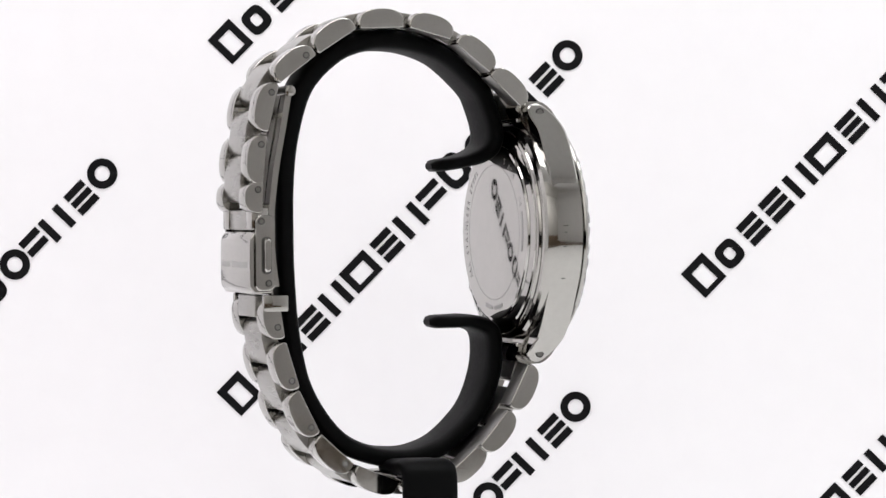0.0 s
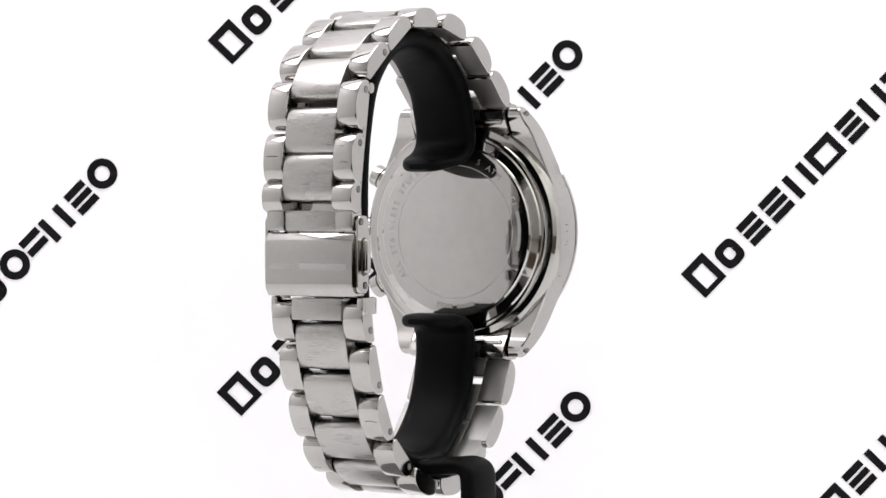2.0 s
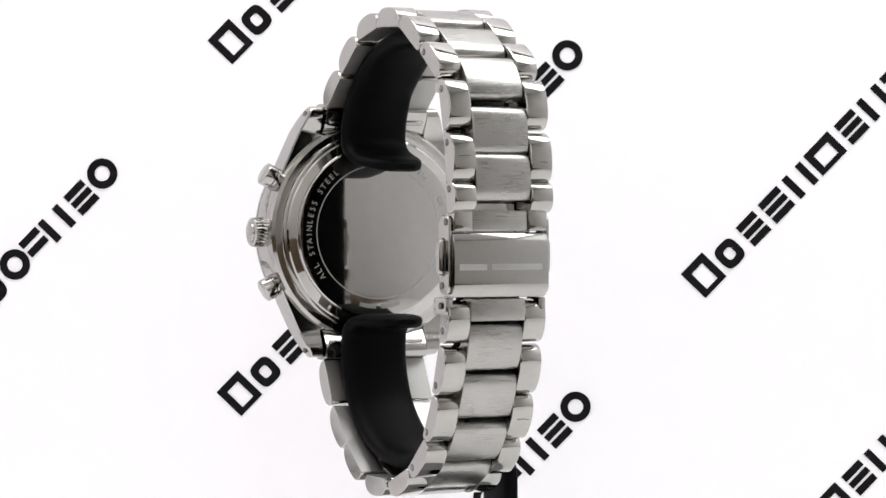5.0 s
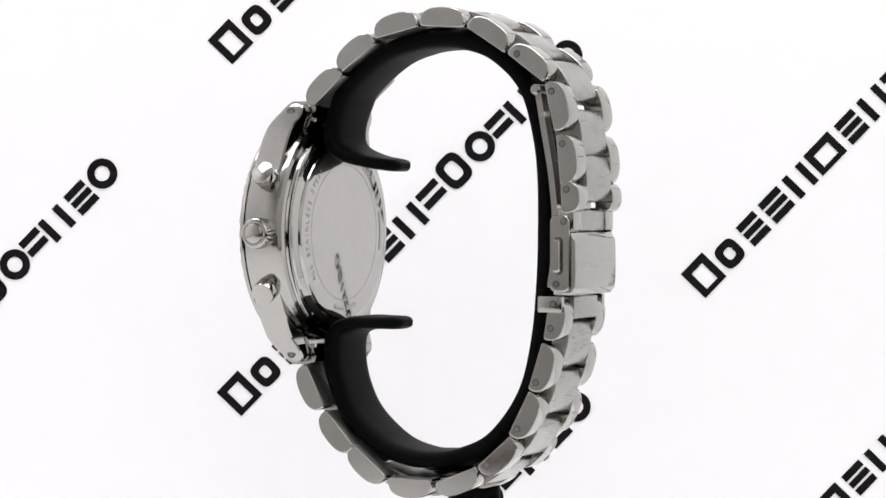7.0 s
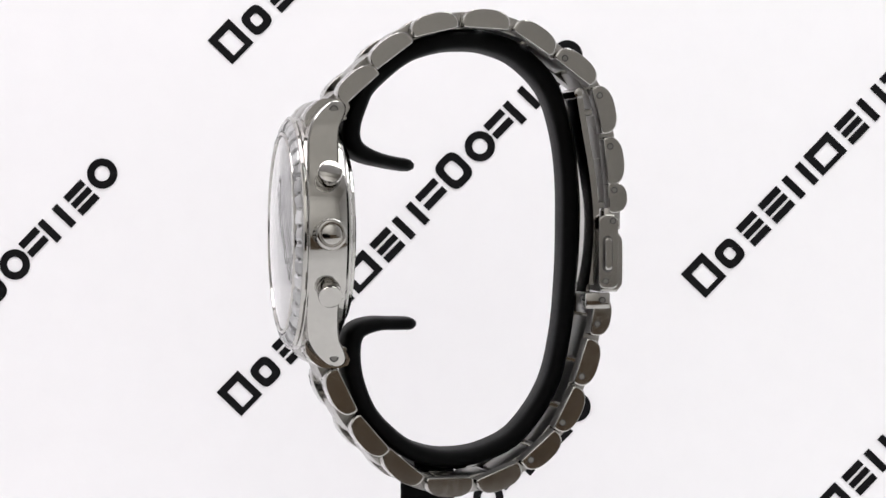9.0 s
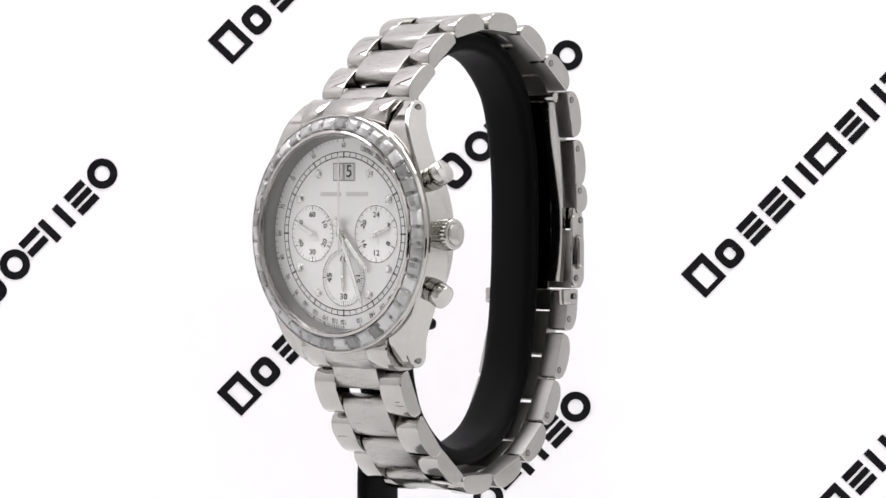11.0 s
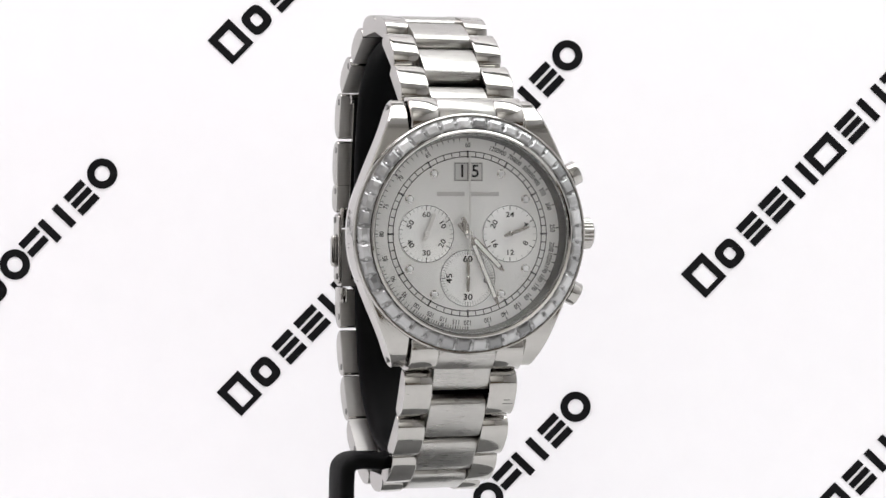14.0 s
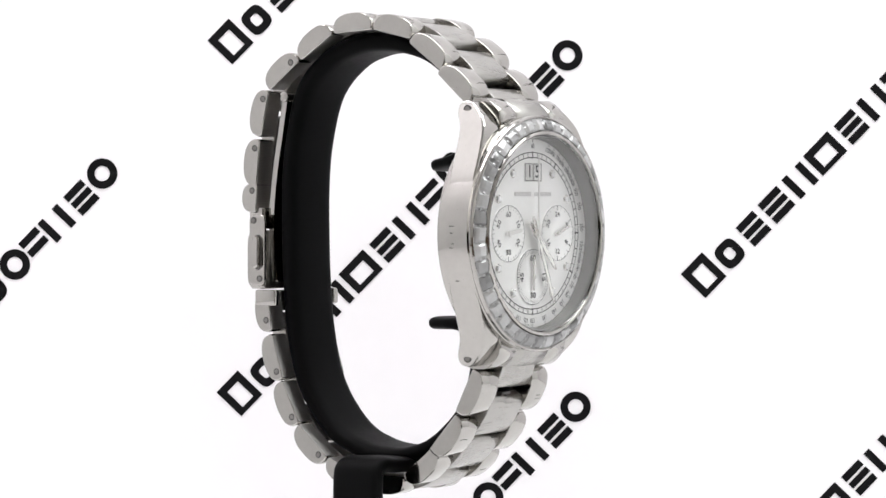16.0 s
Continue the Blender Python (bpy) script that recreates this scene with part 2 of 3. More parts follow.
LUG = [(6.0, 17.9, 20.1, -24.2, -18.8), (9.5, 16.3, 18.95, -24.2, -18.7), (12.5, 14.1, 17.7, -24.15, -18.5), (14.8, 11.7, 16.7, -24.0, -18.4), (17.0, 10.55, 15.75, -23.75, -18.25),
       (19.0, 10.55, 14.9, -23.3, -17.9), (20.6, 10.55, 14.2, -22.4, -17.1), (21.7, 10.55, 13.72, -21.5, -16.65), (22.7, 10.55, 13.28, -20.4, -16.6), (23.3, 10.55, 13.0, -19.6, -17.0), (23.6, 10.65, 12.8, -18.9, -17.8)]


def lug(sx, sz):
    """Flat-flanked horn with eased edges: runs of (z, inner x, outer x, front y, back y)."""
    secs = []
    for z, xi, xo, yt, yb in smooth_path(LUG, 4):
        e = 0.28
        s = [(xi, yt + e), (xi + e, yt), (xo - 1.5 * e, yt), (xo - 0.45 * e, yt + 0.45 * e), (xo, yt + 1.5 * e), (xo, yb - e), (xo - e, yb), (xi + e, yb), (xi, yb - e)]
        secs.append([(CX + sx * x, y, sz * z) for x, y in s])
    return rings(bmesh.new(), secs)


def disc(name, centre, axis, r, mat, parent, length=0.25, n=20):
    return part(name, knob([(0, r * 0.6), (length * 0.5, r), (length, r)], axis, centre, n), mat, parent)


for sx in (1, -1):
    for sz in (1, -1):
        lg = part("lug", lug(sx, sz), polished, watch, "curved polished lug", 14)
        # proud dark disc painted as the shaded hole round the screw
        disc("lug_hole_shade", (CX + sx * 13.2, -18.8, sz * 22.0), (sx, 0, 0), 0.82, hole_shade, lg, 0.42)
        disc("lug_screw", (CX + sx * 13.25, -18.8, sz * 22.0), (sx, 0, 0), 0.56, pin_steel, lg, 0.44)

# bezel with set stones
part("bezel", lathe([(20.6, -24.45), (21.1, -24.5), (21.22, -24.75), (21.15, -25.1), (20.95, -25.3), (20.75, -25.3), (20.65, -25.15), (18.45, -26.05),
                     (18.3, -26.45), (18.05, -26.65), (17.75, -26.55), (17.5, -25.85), (17.46, -25.2), (17.46, -24.42), (20.6, -24.42)], 144, (CX, 0)), polished, watch,
     "polished steel bezel ring", 30)
part("stone_bed", lathe([(20.66, -25.1), (20.64, -25.18), (18.45, -26.1), (18.42, -26.0)], 144, (CX, 0)), foil, watch, "glittering stone setting")
STONES = 42
for k in range(STONES):
    a = 2 * math.pi * (k + 0.5) / STONES
    bm = bmesh.new()
    secs = []
    seat, lean, cut = random.uniform(-0.1, 0.2), random.uniform(-0.13, 0.13), random.uniform(0.7, 1.1)
    for rr, h in ((18.5, 0.0), (18.6, 0.3), (19.0, 0.48), (19.9, 0.48), (20.4, 0.3), (20.58, 0.0)):
        row = []
        base = -25.12 - (20.65 - rr) * 0.43
        for dw, dh in ((-1.42, 0.0), (-cut, 1.0), (0.15 * lean, 1.15), (cut, 1.0), (1.42, 0.0)):
            x, z = rr * math.sin(a) + dw * math.cos(a), rr * math.cos(a) - dw * math.sin(a)
            row.append((CX + x, base - (h * (1 + seat) + lean * dw) * dh, z))
        secs.append(row)
    rings(bm, secs)
    part("stone", bm, stone, watch, "clear baguette-cut stone" if k == 0 else "", 0)
    b = a + math.pi / STONES
    part("stone_stud", knob([(0, 0.36), (0.25, 0.38), (0.45, 0.24), (0.5, 0.06)], (0, -1, 0), (CX + 19.55 * math.sin(b), -25.5, 19.55 * math.cos(b)), 6), stone, watch, "small bright round stone" if k == 0 else "", 0)

# domed crystal
dome_out = [(17.6 * math.sin(q * math.pi / 40), -26.35 - 1.9 * (math.cos(q * math.pi / 40) ** 1.0)) for q in range(0, 21)]
dome_in = dome_out[::-1]
crystal = part("crystal", lathe([(0, -27.7)] + [(max(r, 0.001), -26.3 - 1.4 * (1 - (r / 17.6) ** 2)) for r, _ in dome_out[1:]] +
                                [(17.45, -25.4)] + [(r * 0.99, -25.35 - 1.3 * (1 - (r / 17.6) ** 2)) for r, _ in dome_in[1:-1]] + [(0, -26.65)], 96, (CX, 0)), glass, watch,
               "clear domed crystal", 60)
crystal.visible_shadow = False

# dial, with its markings as sub-parts
DY = -23.0
dial = part("dial", lathe([(0, DY), (17.4, DY), (17.45, DY + 0.25), (0, DY + 0.3)], 128, (CX, 0)), dial_mat, watch, "silver satin chronograph dial", 30)
part("rehaut", lathe([(16.85, DY - 0.02), (17.2, DY - 1.6), (17.4, DY - 2.3), (17.45, DY - 2.3), (17.43, DY - 0.02)], 128, (CX, 0)), flange, watch, "sloping inner flange")


def flat_ring(r0, r1, cx=0.0, cz=0.0, lift=0.06, a0=0.0, a1=360.0, n=96):
    """A flat ring on the dial."""
    bm = bmesh.new()
    k = [radians(a0 + (a1 - a0) * i / n) for i in range(n + 1)]
    vi = [[bm.verts.new(Vector((CX + cx + r * math.sin(a), DY - lift, cz + r * math.cos(a))) * MM) for a in k] for r in (r0, r1)]
    for i in range(n):
        bm.faces.new((vi[0][i], vi[0][i + 1], vi[1][i + 1], vi[1][i]))
    return bm


def ticks(items, cx=0.0, cz=0.0, lift=0.06):
    """Radial strokes on the dial: (degrees, inner radius, outer radius, width)."""
    bm = bmesh.new()
    for deg, r0, r1, w in items:
        a = radians(deg)
        s, c = math.sin(a), math.cos(a)
        bm.faces.new([bm.verts.new(Vector((CX + cx + r * s + d * c, DY - lift, cz + r * c - d * s)) * MM)
                      for r, d in ((r0, -w / 2), (r0, w / 2), (r1, w / 2), (r1, -w / 2))])
    return bm


def writing(name, body, size, place, mat, parent, turn=0.0, back=False, label="", sx=1.0, weight=0.0):
    """Letters as a flat mesh, standing at place (x, y, z); turn: degrees clockwise as read."""
    cu = bpy.data.curves.new(name, "FONT")
    cu.body, cu.size, cu.align_x, cu.align_y, cu.resolution_u = body, size * MM, "CENTER", "CENTER", 3
    cu.offset = weight * size * MM
    tmp = bpy.data.objects.new(name, cu)
    me = bpy.data.meshes.new_from_object(tmp)
    bpy.data.objects.remove(tmp)
    face = pose(0, 0, 0, 90, 0, 180 if back else 0)
    me.transform(Matrix.Translation(Vector(place) * MM) @ face @ pose(0, 0, 0, 0, 0, -turn) @ Matrix.Diagonal((sx, 1, 1, 1)))
    me.materials.append(mat)
    ob = new(name, me)
    ob.parent = parent
    if label:
        tagged(ob, label)
    return ob


def dial_text(body, size, x, z, turn=0.0, mat=ink, lift=0.07, sx=1.0):
    return writing("numeral", body, size, (CX + x, DY - lift, z), mat, dial, turn, sx=sx, weight=0.014)


part("minute_track", flat_ring(13.49, 13.66), ink, dial)
part("minute_track", flat_ring(14.41, 14.56), ink, dial)
part("minute_ticks", ticks([(k * 6, 13.55, 14.5, 0.15) for k in range(60) if k % 5] + [(k * 30, 13.35, 14.65, 0.28) for k in range(12)]), ink, dial)
TACHY = [(1200, 18), (900, 24), (700, 31), (600, 36), (500, 43.5), (450, 48.5), (400, 54), (350, 61.7), (300, 72), (250, 86.4), (220, 98.2), (210, 102.9), (200, 108),
         (190, 113.7), (180, 120), (170, 127.1), (160, 135), (150, 144), (140, 154.3), (130, 166.2), (120, 180), (115, 187.8), (110, 196.4), (105, 205.7), (100, 216),
         (95, 227.4), (90, 240), (85, 254.1), (80, 270), (75, 288), (70, 308.6), (65, 332.3), (60, 360)]
for n, a in TACHY:
    q = radians(a)
    dial_text(str(n), 1.2, 15.6 * math.sin(q), 15.6 * math.cos(q), a, sx=0.8)
part("tachymeter_ticks", ticks([(a, 16.3, 16.85, 0.17) for _, a in TACHY] + [(180 + 1.56 * k, 16.3, 16.85, 0.11) for k in range(1, 23)] +
                               [(216 + 2.4 * k, 16.3, 16.85, 0.11) for k in range(1, 15)] + [(254 + 3.6 * k, 16.3, 16.85, 0.11) for k in range(1, 29)]), ink, dial)

# sub-dials: centre, radius, numerals
for sx, sz, sr, names in ((-7.55, 0.0, 4.95, [("60", 0), ("10", 60), ("20", 120), ("30", 180), ("40", 240), ("50", 300)]),
                          (7.75, 0.0, 4.95, [("24", 0), ("4", 60), ("8", 120), ("12", 180), ("16", 240), ("20", 300)]),
                          (0.0, -7.8, 4.95, [("60", 0), ("15", 90), ("30", 180), ("45", 270)])):
    sub = part("subdial", lathe([(0, DY - 0.03), (sr - 0.1, DY - 0.03), (sr, DY - 0.09), (sr + 0.14, DY - 0.09), (sr + 0.2, DY), (0, DY + 0.05)], 72, (CX + sx, sz)), sub_mat, dial, "recessed silver sub-dial")
    part("subdial_rim", flat_ring(sr - 0.02, sr + 0.07, sx, sz, 0.11, n=72), ink, dial)
    m = 60 if sz else 20 if sx < 0 else 24
    if sx < 0:
        m = 36
    part("subdial_ticks", ticks([(360 * k / m, sr - (0.85 if sz else 0.6), sr - 0.05, 0.06) for k in range(m)] +
                                [(a, sr - 0.8, sr - 0.05, 0.14) for _, a in names], sx, sz, 0.12), ink, dial)
    for txt, a in names:
        q = radians(a)
        rr = 3.35
        dial_text(txt, 1.3 if sz == 0 else 1.5, sx + rr * math.sin(q), sz + rr * math.cos(q), a if (a <= 90 or a >= 270) and sz == 0 else (a if sz and a != 180 else a - 180 if a != 180 else 0), lift=0.13, sx=1.2)

# set stones at the hours
for a in (30, 60, 120, 150, 210, 240, 300, 330):
    q = radians(a)
    gx, gz = CX + 12.25 * math.sin(q), 12.25 * math.cos(q)
    part("hour_stone_cup", knob([(0, 0.8), (0.18, 0.76), (0.22, 0.55), (0.15, 0.5)], (0, -1, 0), (gx, DY, gz), 20), hand_steel, dial)
    for sx, sz in ((1, 1), (1, -1), (-1, 1), (-1, -1)):
        part("prong", knob([(0, 0.2), (0.35, 0.17), (0.42, 0.08)], (0, -1, 0), (gx + sx * 0.48, DY - 0.05, gz + sz * 0.48), 8), pale_hand, dial)
    part("hour_stone", knob([(0.2, 0.48), (0.4, 0.55), (0.6, 0.34)], (0, -1, 0), (gx, DY, gz), 8), bright_stone, dial, "round clear stone", 0)

# date windows and the brand as plain bars
part("date_frame", box(CX - 2.55, CX + 2.75, DY - 0.10, DY + 0.02, 9.25, 12.6, 0.04), brand_ink, dial, "polished date window frame")
for x0, x1 in ((-2.42, 0.0), (0.14, 2.62)):
    bm = bmesh.new()
    for b in ((x0, x1, 9.38, 9.5), (x0, x1, 12.36, 12.48), (x0, x0 + 0.12, 9.5, 12.36), (x1 - 0.12, x1, 9.5, 12.36)):
        y = DY - 0.17
        bm.faces.new([bm.verts.new(Vector((CX + x, y, z)) * MM) for x, z in ((b[0], b[2]), (b[1], b[2]), (b[1], b[3]), (b[0], b[3]))])
    part("date_rim", bm, flange, dial, "thin dark window rim", 0)
part("date_disc", box(CX - 2.3, CX + 0.02, DY - 0.13, DY, 9.5, 12.35, 0.0), window_white, dial)
part("date_disc", box(CX + 0.12, CX + 2.5, DY - 0.13, DY, 9.5, 12.35, 0.0), window_white, dial)
dial_text("1", 3.1, -1.05, 10.95, lift=0.16)
dial_text("5", 3.1, 1.35, 10.95, lift=0.16)
for x0, x1 in ((-5.6, -0.6), (0.6, 5.7)):
    part("brand_bar", box(CX + x0, CX + x1, DY - 0.15, DY, 6.65, 7.4, 0.05), brand_ink, dial, "plain silver bar")


# pointers over the dial
def hand(name, angle, length, tail, w, lift, cx=0.0, cz=0.0, mat=hand_steel, inlay=False, parent=watch, label=""):
    """A tapered hand lying over the dial; its own axis is its place."""
    bm = bmesh.new()
    ol = [(-w * 0.35, -tail), (w * 0.35, -tail), (w * 0.55, -tail * 0.45), (w * 0.3, 0), (w * 0.5, length * 0.25), (w * 0.42, length * 0.9), (0.02 + w * 0.1, length), (-0.02 - w * 0.1, length),
          (-w * 0.42, length * 0.9), (-w * 0.5, length * 0.25), (-w * 0.3, 0), (-w * 0.55, -tail * 0.45)]
    rings(bm, [[(x, 0.0, z) for x, z in ol], [(x, -0.16, z) for x, z in ol]])
    hub = knob([(-0.02, w * 0.75), (-0.25, w * 0.75), (-0.35, w * 0.5)], (0, 1, 0), (0, 0, 0), 20)
    me = bpy.data.meshes.new("tmp")
    hub.to_mesh(me)
    bm.from_mesh(me)
    bpy.data.meshes.remove(me)
    hub.free()
    ob = part(name, bm, mat, parent, label, 20)
    ob.matrix_basis = pose((CX + cx) * MM, (DY - lift) * MM, cz * MM, 0, angle, 0)
    if inlay:
        part("inlay", box(-w * 0.29, w * 0.29, -0.19, -0.14, length * 0.16, length * 0.88, 0), lume, ob)
    return ob


hand("hour_hand", 135.5, 9.2, 2.6, 1.05, 0.7, inlay=True, label="faceted steel hour hand")
hand("minute_hand", 157, 13.7, 3.2, 0.95, 1.0, inlay=True, label="faceted steel minute hand")
hand("chronograph_hand", 0, 14.0, 3.6, 0.34, 1.35, mat=pale_hand, label="slim steel chronograph hand")
sub_hand = hand("small_seconds_hand", 0, 3.9, 1.2, 0.75, 0.3, -7.55, 0.0, mat=pale_hand, label="small steel seconds hand")
hand("day_hand", 70, 3.7, 1.2, 0.6, 0.3, 7.75, 0.0, label="small steel 24-hour hand")
hand("chronograph_minute_hand", 180, 2.4, 3.4, 0.5, 0.3, 0.0, -7.8, label="small steel counter hand")

# engraving round the case back: readable words, bars for names
def arc_text(txt, r, mid, size, step):
    for k, ch in enumerate(txt):
        if ch != " ":
            a = mid + (k - (len(txt) - 1) / 2) * step
            q = radians(a)
            writing("engraved_letter", ch, size, (CX - r * math.sin(q), -15.10, r * math.cos(q)), engraved, watch, a, True)


arc_text("ALL STAINLESS STEEL", 14.1, -82, 1.6, 4.9)
arc_text("5 ATM", 14.1, 32, 1.6, 5.0)
arc_text("CE", 14.1, 66, 1.35, 4.2)
for a0, a1 in ((74, 104), (162, 178), (182, 196)):
    bm = bmesh.new()
    n = 12
    va = [[bm.verts.new(Vector((CX - r * math.sin(radians(a0 + (a1 - a0) * i / n)), -15.10, r * math.cos(radians(a0 + (a1 - a0) * i / n)))) * MM) for i in range(n + 1)] for r in (13.75, 14.5)]
    for i in range(n):
        bm.faces.new((va[0][i], va[0][i + 1], va[1][i + 1], va[1][i]))
    part("engraved_bar", bm, engraved, watch, "plain engraved bar")

for sz in (1, -1):
    part("spring_bar", knob([(-9.6, 0.3), (-9.4, 0.45), (9.4, 0.45), (9.6, 0.3)], (1, 0, 0), (CX, -16.3, sz * 20.7), 12), polished, watch, "thin steel spring bar")
for k, z in enumerate((1.4, 0.2, -1.7, -2.4, -8.2)):
    x = CX - math.sqrt(21.17 ** 2 - z * z)
    part("film_print", box(x - 0.03, x + 0.1, -21.3 + 0.3 * (k % 2), -20.3 - 0.25 * (k % 3), z - 0.07, z + 0.07, 0), film_ink, watch, "tiny dark printed bar" if k == 0 else "")

# crown and pushers
part("crown", knob([(-1.0, 1.6), (0.2, 1.6), (0.25, 2.55), (0.7, 2.8), (2.5, 2.8), (2.8, 2.69), (3.0, 2.45), (3.05, 2.15), (3.0, 1.85), (3.25, 1.78), (3.38, 1.55), (3.42, 0.1)], (1, 0, 0), (CX + 20.7, -20.7, 0.0), 120, 24, 0.24), polished, watch,
     "fluted polished crown", 35)
for s in (1, -1):
    q = radians(27.6)
    part("pusher", knob([(-2, 1.45), (1.3, 1.45), (1.35, 2.05), (1.6, 2.15), (2.5, 2.15), (2.55, 1.8), (2.75, 1.8), (2.8, 2.15), (4.3, 2.15), (4.47, 2.08), (4.55, 1.92), (4.55, 0.1)],
                        (math.cos(q), 0, s * math.sin(q)), (CX + 19.4 * math.cos(q), -20.5, s * 19.4 * math.sin(q)), 40), polished, watch, "round polished push button", 30)

for ob in watch.children:
    ob.matrix_basis = HEAD @ ob.matrix_basis

# ---------------------------------------------------------------- bracelet: place of each outer link row (y, z, degrees of its run, slant across the row, middle x)
LINKS = [(-14.35, 27.0, 42, 0.028, 1.3), (-8.0, 33.2, 37, 0.04, 1.35), (0.45, 37.85, 13.5, 0.06, 1.8), (10.1, 38.7, -3, 0.065, 2.3), (19.4, 35.85, -33, 0.063, 2.5), (27.1, 30.65, -37, 0.055, 2.4),
         (32.35, 22.6, -77, 0.052, 2.35), (34.0, 13.2, -84.5, 0.048, 2.3), (34.5, 6.45, -88, 0.04, 2.3), (31.35, -15.2, -99, 0.015, 2.0), (29.15, -23.85, -107.5, 0.03, 1.8), (25.9, -32.5, -117, 0.03, 1.75),
         (20.4, -40.0, -138.5, 0.005, 1.6), (12.3, -44.85, -158, 0.0, 1.45), (2.8, -46.0, -180, 0.0, 1.5), (-6.2, -42.5, -220, 0.01, 1.5), (-12.2, -36.75, -229, 0.02, 1.25), (-17.35, -28.65, -244, 0.028, 1.2)]


def dee(length, low, high, n=22, crown=0.8):
    """Side outline of a link: flat below, arched above, rounded ends."""
    h = length / 2
    pts = [(-h + 0.35, low), (h - 0.35, low), (h - 0.06, low + 0.3)]
    for k in range(n + 1):
        a = math.pi * k / n
        pts.append((h * math.copysign(abs(math.cos(a)) ** 0.82, math.cos(a)), low + 0.75 + (high - low - 0.75) * math.sin(a) ** crown))
    pts.append((-h + 0.06, low + 0.3))
    return pts


def placed(outline, y, z, deg):
    c, s = math.cos(radians(deg)), math.sin(radians(deg))
    return [(y + u * c - v * s, z + u * s + v * c) for u, v in outline]


def half_width(y):
    """The bracelet tapers away from the lugs."""
    return float(np.interp(y, (-18, -14.6, -8, 0, 8), (10.4, 10.5, 10.03, 9.5, 9.4)))


for i, (y, z, deg, k, xc) in enumerate(LINKS):
    hw = half_width(y)
    ol = placed(dee({8: 5.6, 9: 7.6}.get(i, 8.95), -1.7, 1.85, crown=0.8), y, z, deg)
    for s in (1, -1):
        a, b = sorted((xc + s * 5.3, xc + s * hw))
        bm = slanted(slab(ol, a, b), xc, k)
        lk = part("outer_link", bm, polished, watch, "polished half-round steel outer link" if i == 0 else "", 40, deg)
        if i >= 6 and i not in (8, 9):
            for _ in range(random.choice((1, 2, 2))):
                u, w0, w1 = random.uniform(-2.6, 2.6), random.uniform(0.2, 1.2), random.uniform(1.8, 3.6)
                tilt, top = random.uniform(-0.25, 0.25), -1.7 + 0.75 + 2.8 * (1 - (u / 4.475) ** 2) ** 0.43
                c, q = math.cos(radians(deg)), math.sin(radians(deg))
                ends = [(x, y + (u + d) * c - (top + 0.02) * q, z + (u + d) * q + (top + 0.02) * c) for x, d in
                        ((xc + s * (hw - w0), 0.0), (xc + s * (hw - 0.5 * (w0 + w1)), tilt), (xc + s * (hw - w1), 0.4 * tilt))]
                bm = bmesh.new()
                rings(bm, [[(x, yy - 0.06 * c - 0.08 * dq * q, zz - 0.06 * q + 0.08 * dq * c) for dq in (-1, 0.2)] + [(x, yy + 0.06 * c - 0.08 * dq * q, zz + 0.06 * q + 0.08 * dq * c) for dq in (0.2, -1)] for x, yy, zz in ends])
                part("film_crease", slanted(bm, xc, k), film_ink, lk, "fine dark crease of protective film")
        if 5 <= i <= 12:
            c, q = math.cos(radians(deg)), math.sin(radians(deg))
            u = (-2.7 if i < 8 else -1.4 if i == 8 else 1.55 if i == 9 else 2.7)
            # dark disc: painted shade of the gap round each pin core
            disc("pin_gap_shade", (xc + s * (hw - 0.1), y + u * c + 0.6 * q - s * k * hw, z + u * q - 0.6 * c), (s, 0, 0), 0.62, hole_shade, lk, 0.14, 16)
            disc("pin_core", (xc + s * (hw - 0.1), y + u * c + 0.6 * q - s * k * hw, z + u * q - 0.6 * c), (s, 0, 0), 0.42, pin_steel, lk, 0.18, 14)

# centre links bridge neighbouring rows
for i in range(len(LINKS) + 1):
    if i in (9,):
        continue
    if i == 0:
        y, z, deg, k, xc = -17.9, 22.9, 44, 0.03, 1.2
    elif i == len(LINKS):
        y, z, deg, k, xc = -19.0, -23.8, -250, 0.03, 1.2
    else:
        y, z, deg, k, xc = ((a + b) / 2 for a, b in zip(LINKS[i - 1], LINKS[i]))
        bend = radians(abs(LINKS[i - 1][2] - LINKS[i][2]))
        c, q = math.cos(radians(deg)), math.sin(radians(deg))
        y, z = y - q * bend * 1.1, z + c * bend * 1.1
    part("centre_link", slanted(slab(placed(dee(8.5, -1.45, 1.6, crown=0.5), y, z, deg), xc - 5.2, xc + 5.2, 0.2), xc, k), brushed, watch, "brushed steel centre link" if i == 0 else "", 40, deg)

# end links between the lugs
for s in (1, -1):
    for a, b in ((-10.3, -5.25), (-5.2, 5.2), (5.25, 10.3)):
        secs = []
        for z, yt, yb in ((18.6, -23.4, -17.9), (19.8, -23.7, -17.0), (21.3, -23.5, -16.0), (22.6, -22.6, -15.4), (23.6, -21.4, -15.8), (24.1, -20.4, -17.4)):
            secs.append([(CX + a, yb, s * z), (CX + a, yt + 0.2, s * z), (CX + a + 0.2, yt, s * z), (CX + b - 0.2, yt, s * z), (CX + b, yt + 0.2, s * z), (CX + b, yb, s * z)])
        part("end_link", rings(bmesh.new(), secs), polished if abs(a) > 6 or b > 6 else brushed, watch, "", 40).matrix_basis = HEAD

# folding clasp
XC, KC = 2.4, 0.03


def clasp_part(name, bm, mat, parent, label="", smooth=35.0, under=None):
    return part(name, slanted(bm, XC, KC), mat, parent, label, smooth, under)


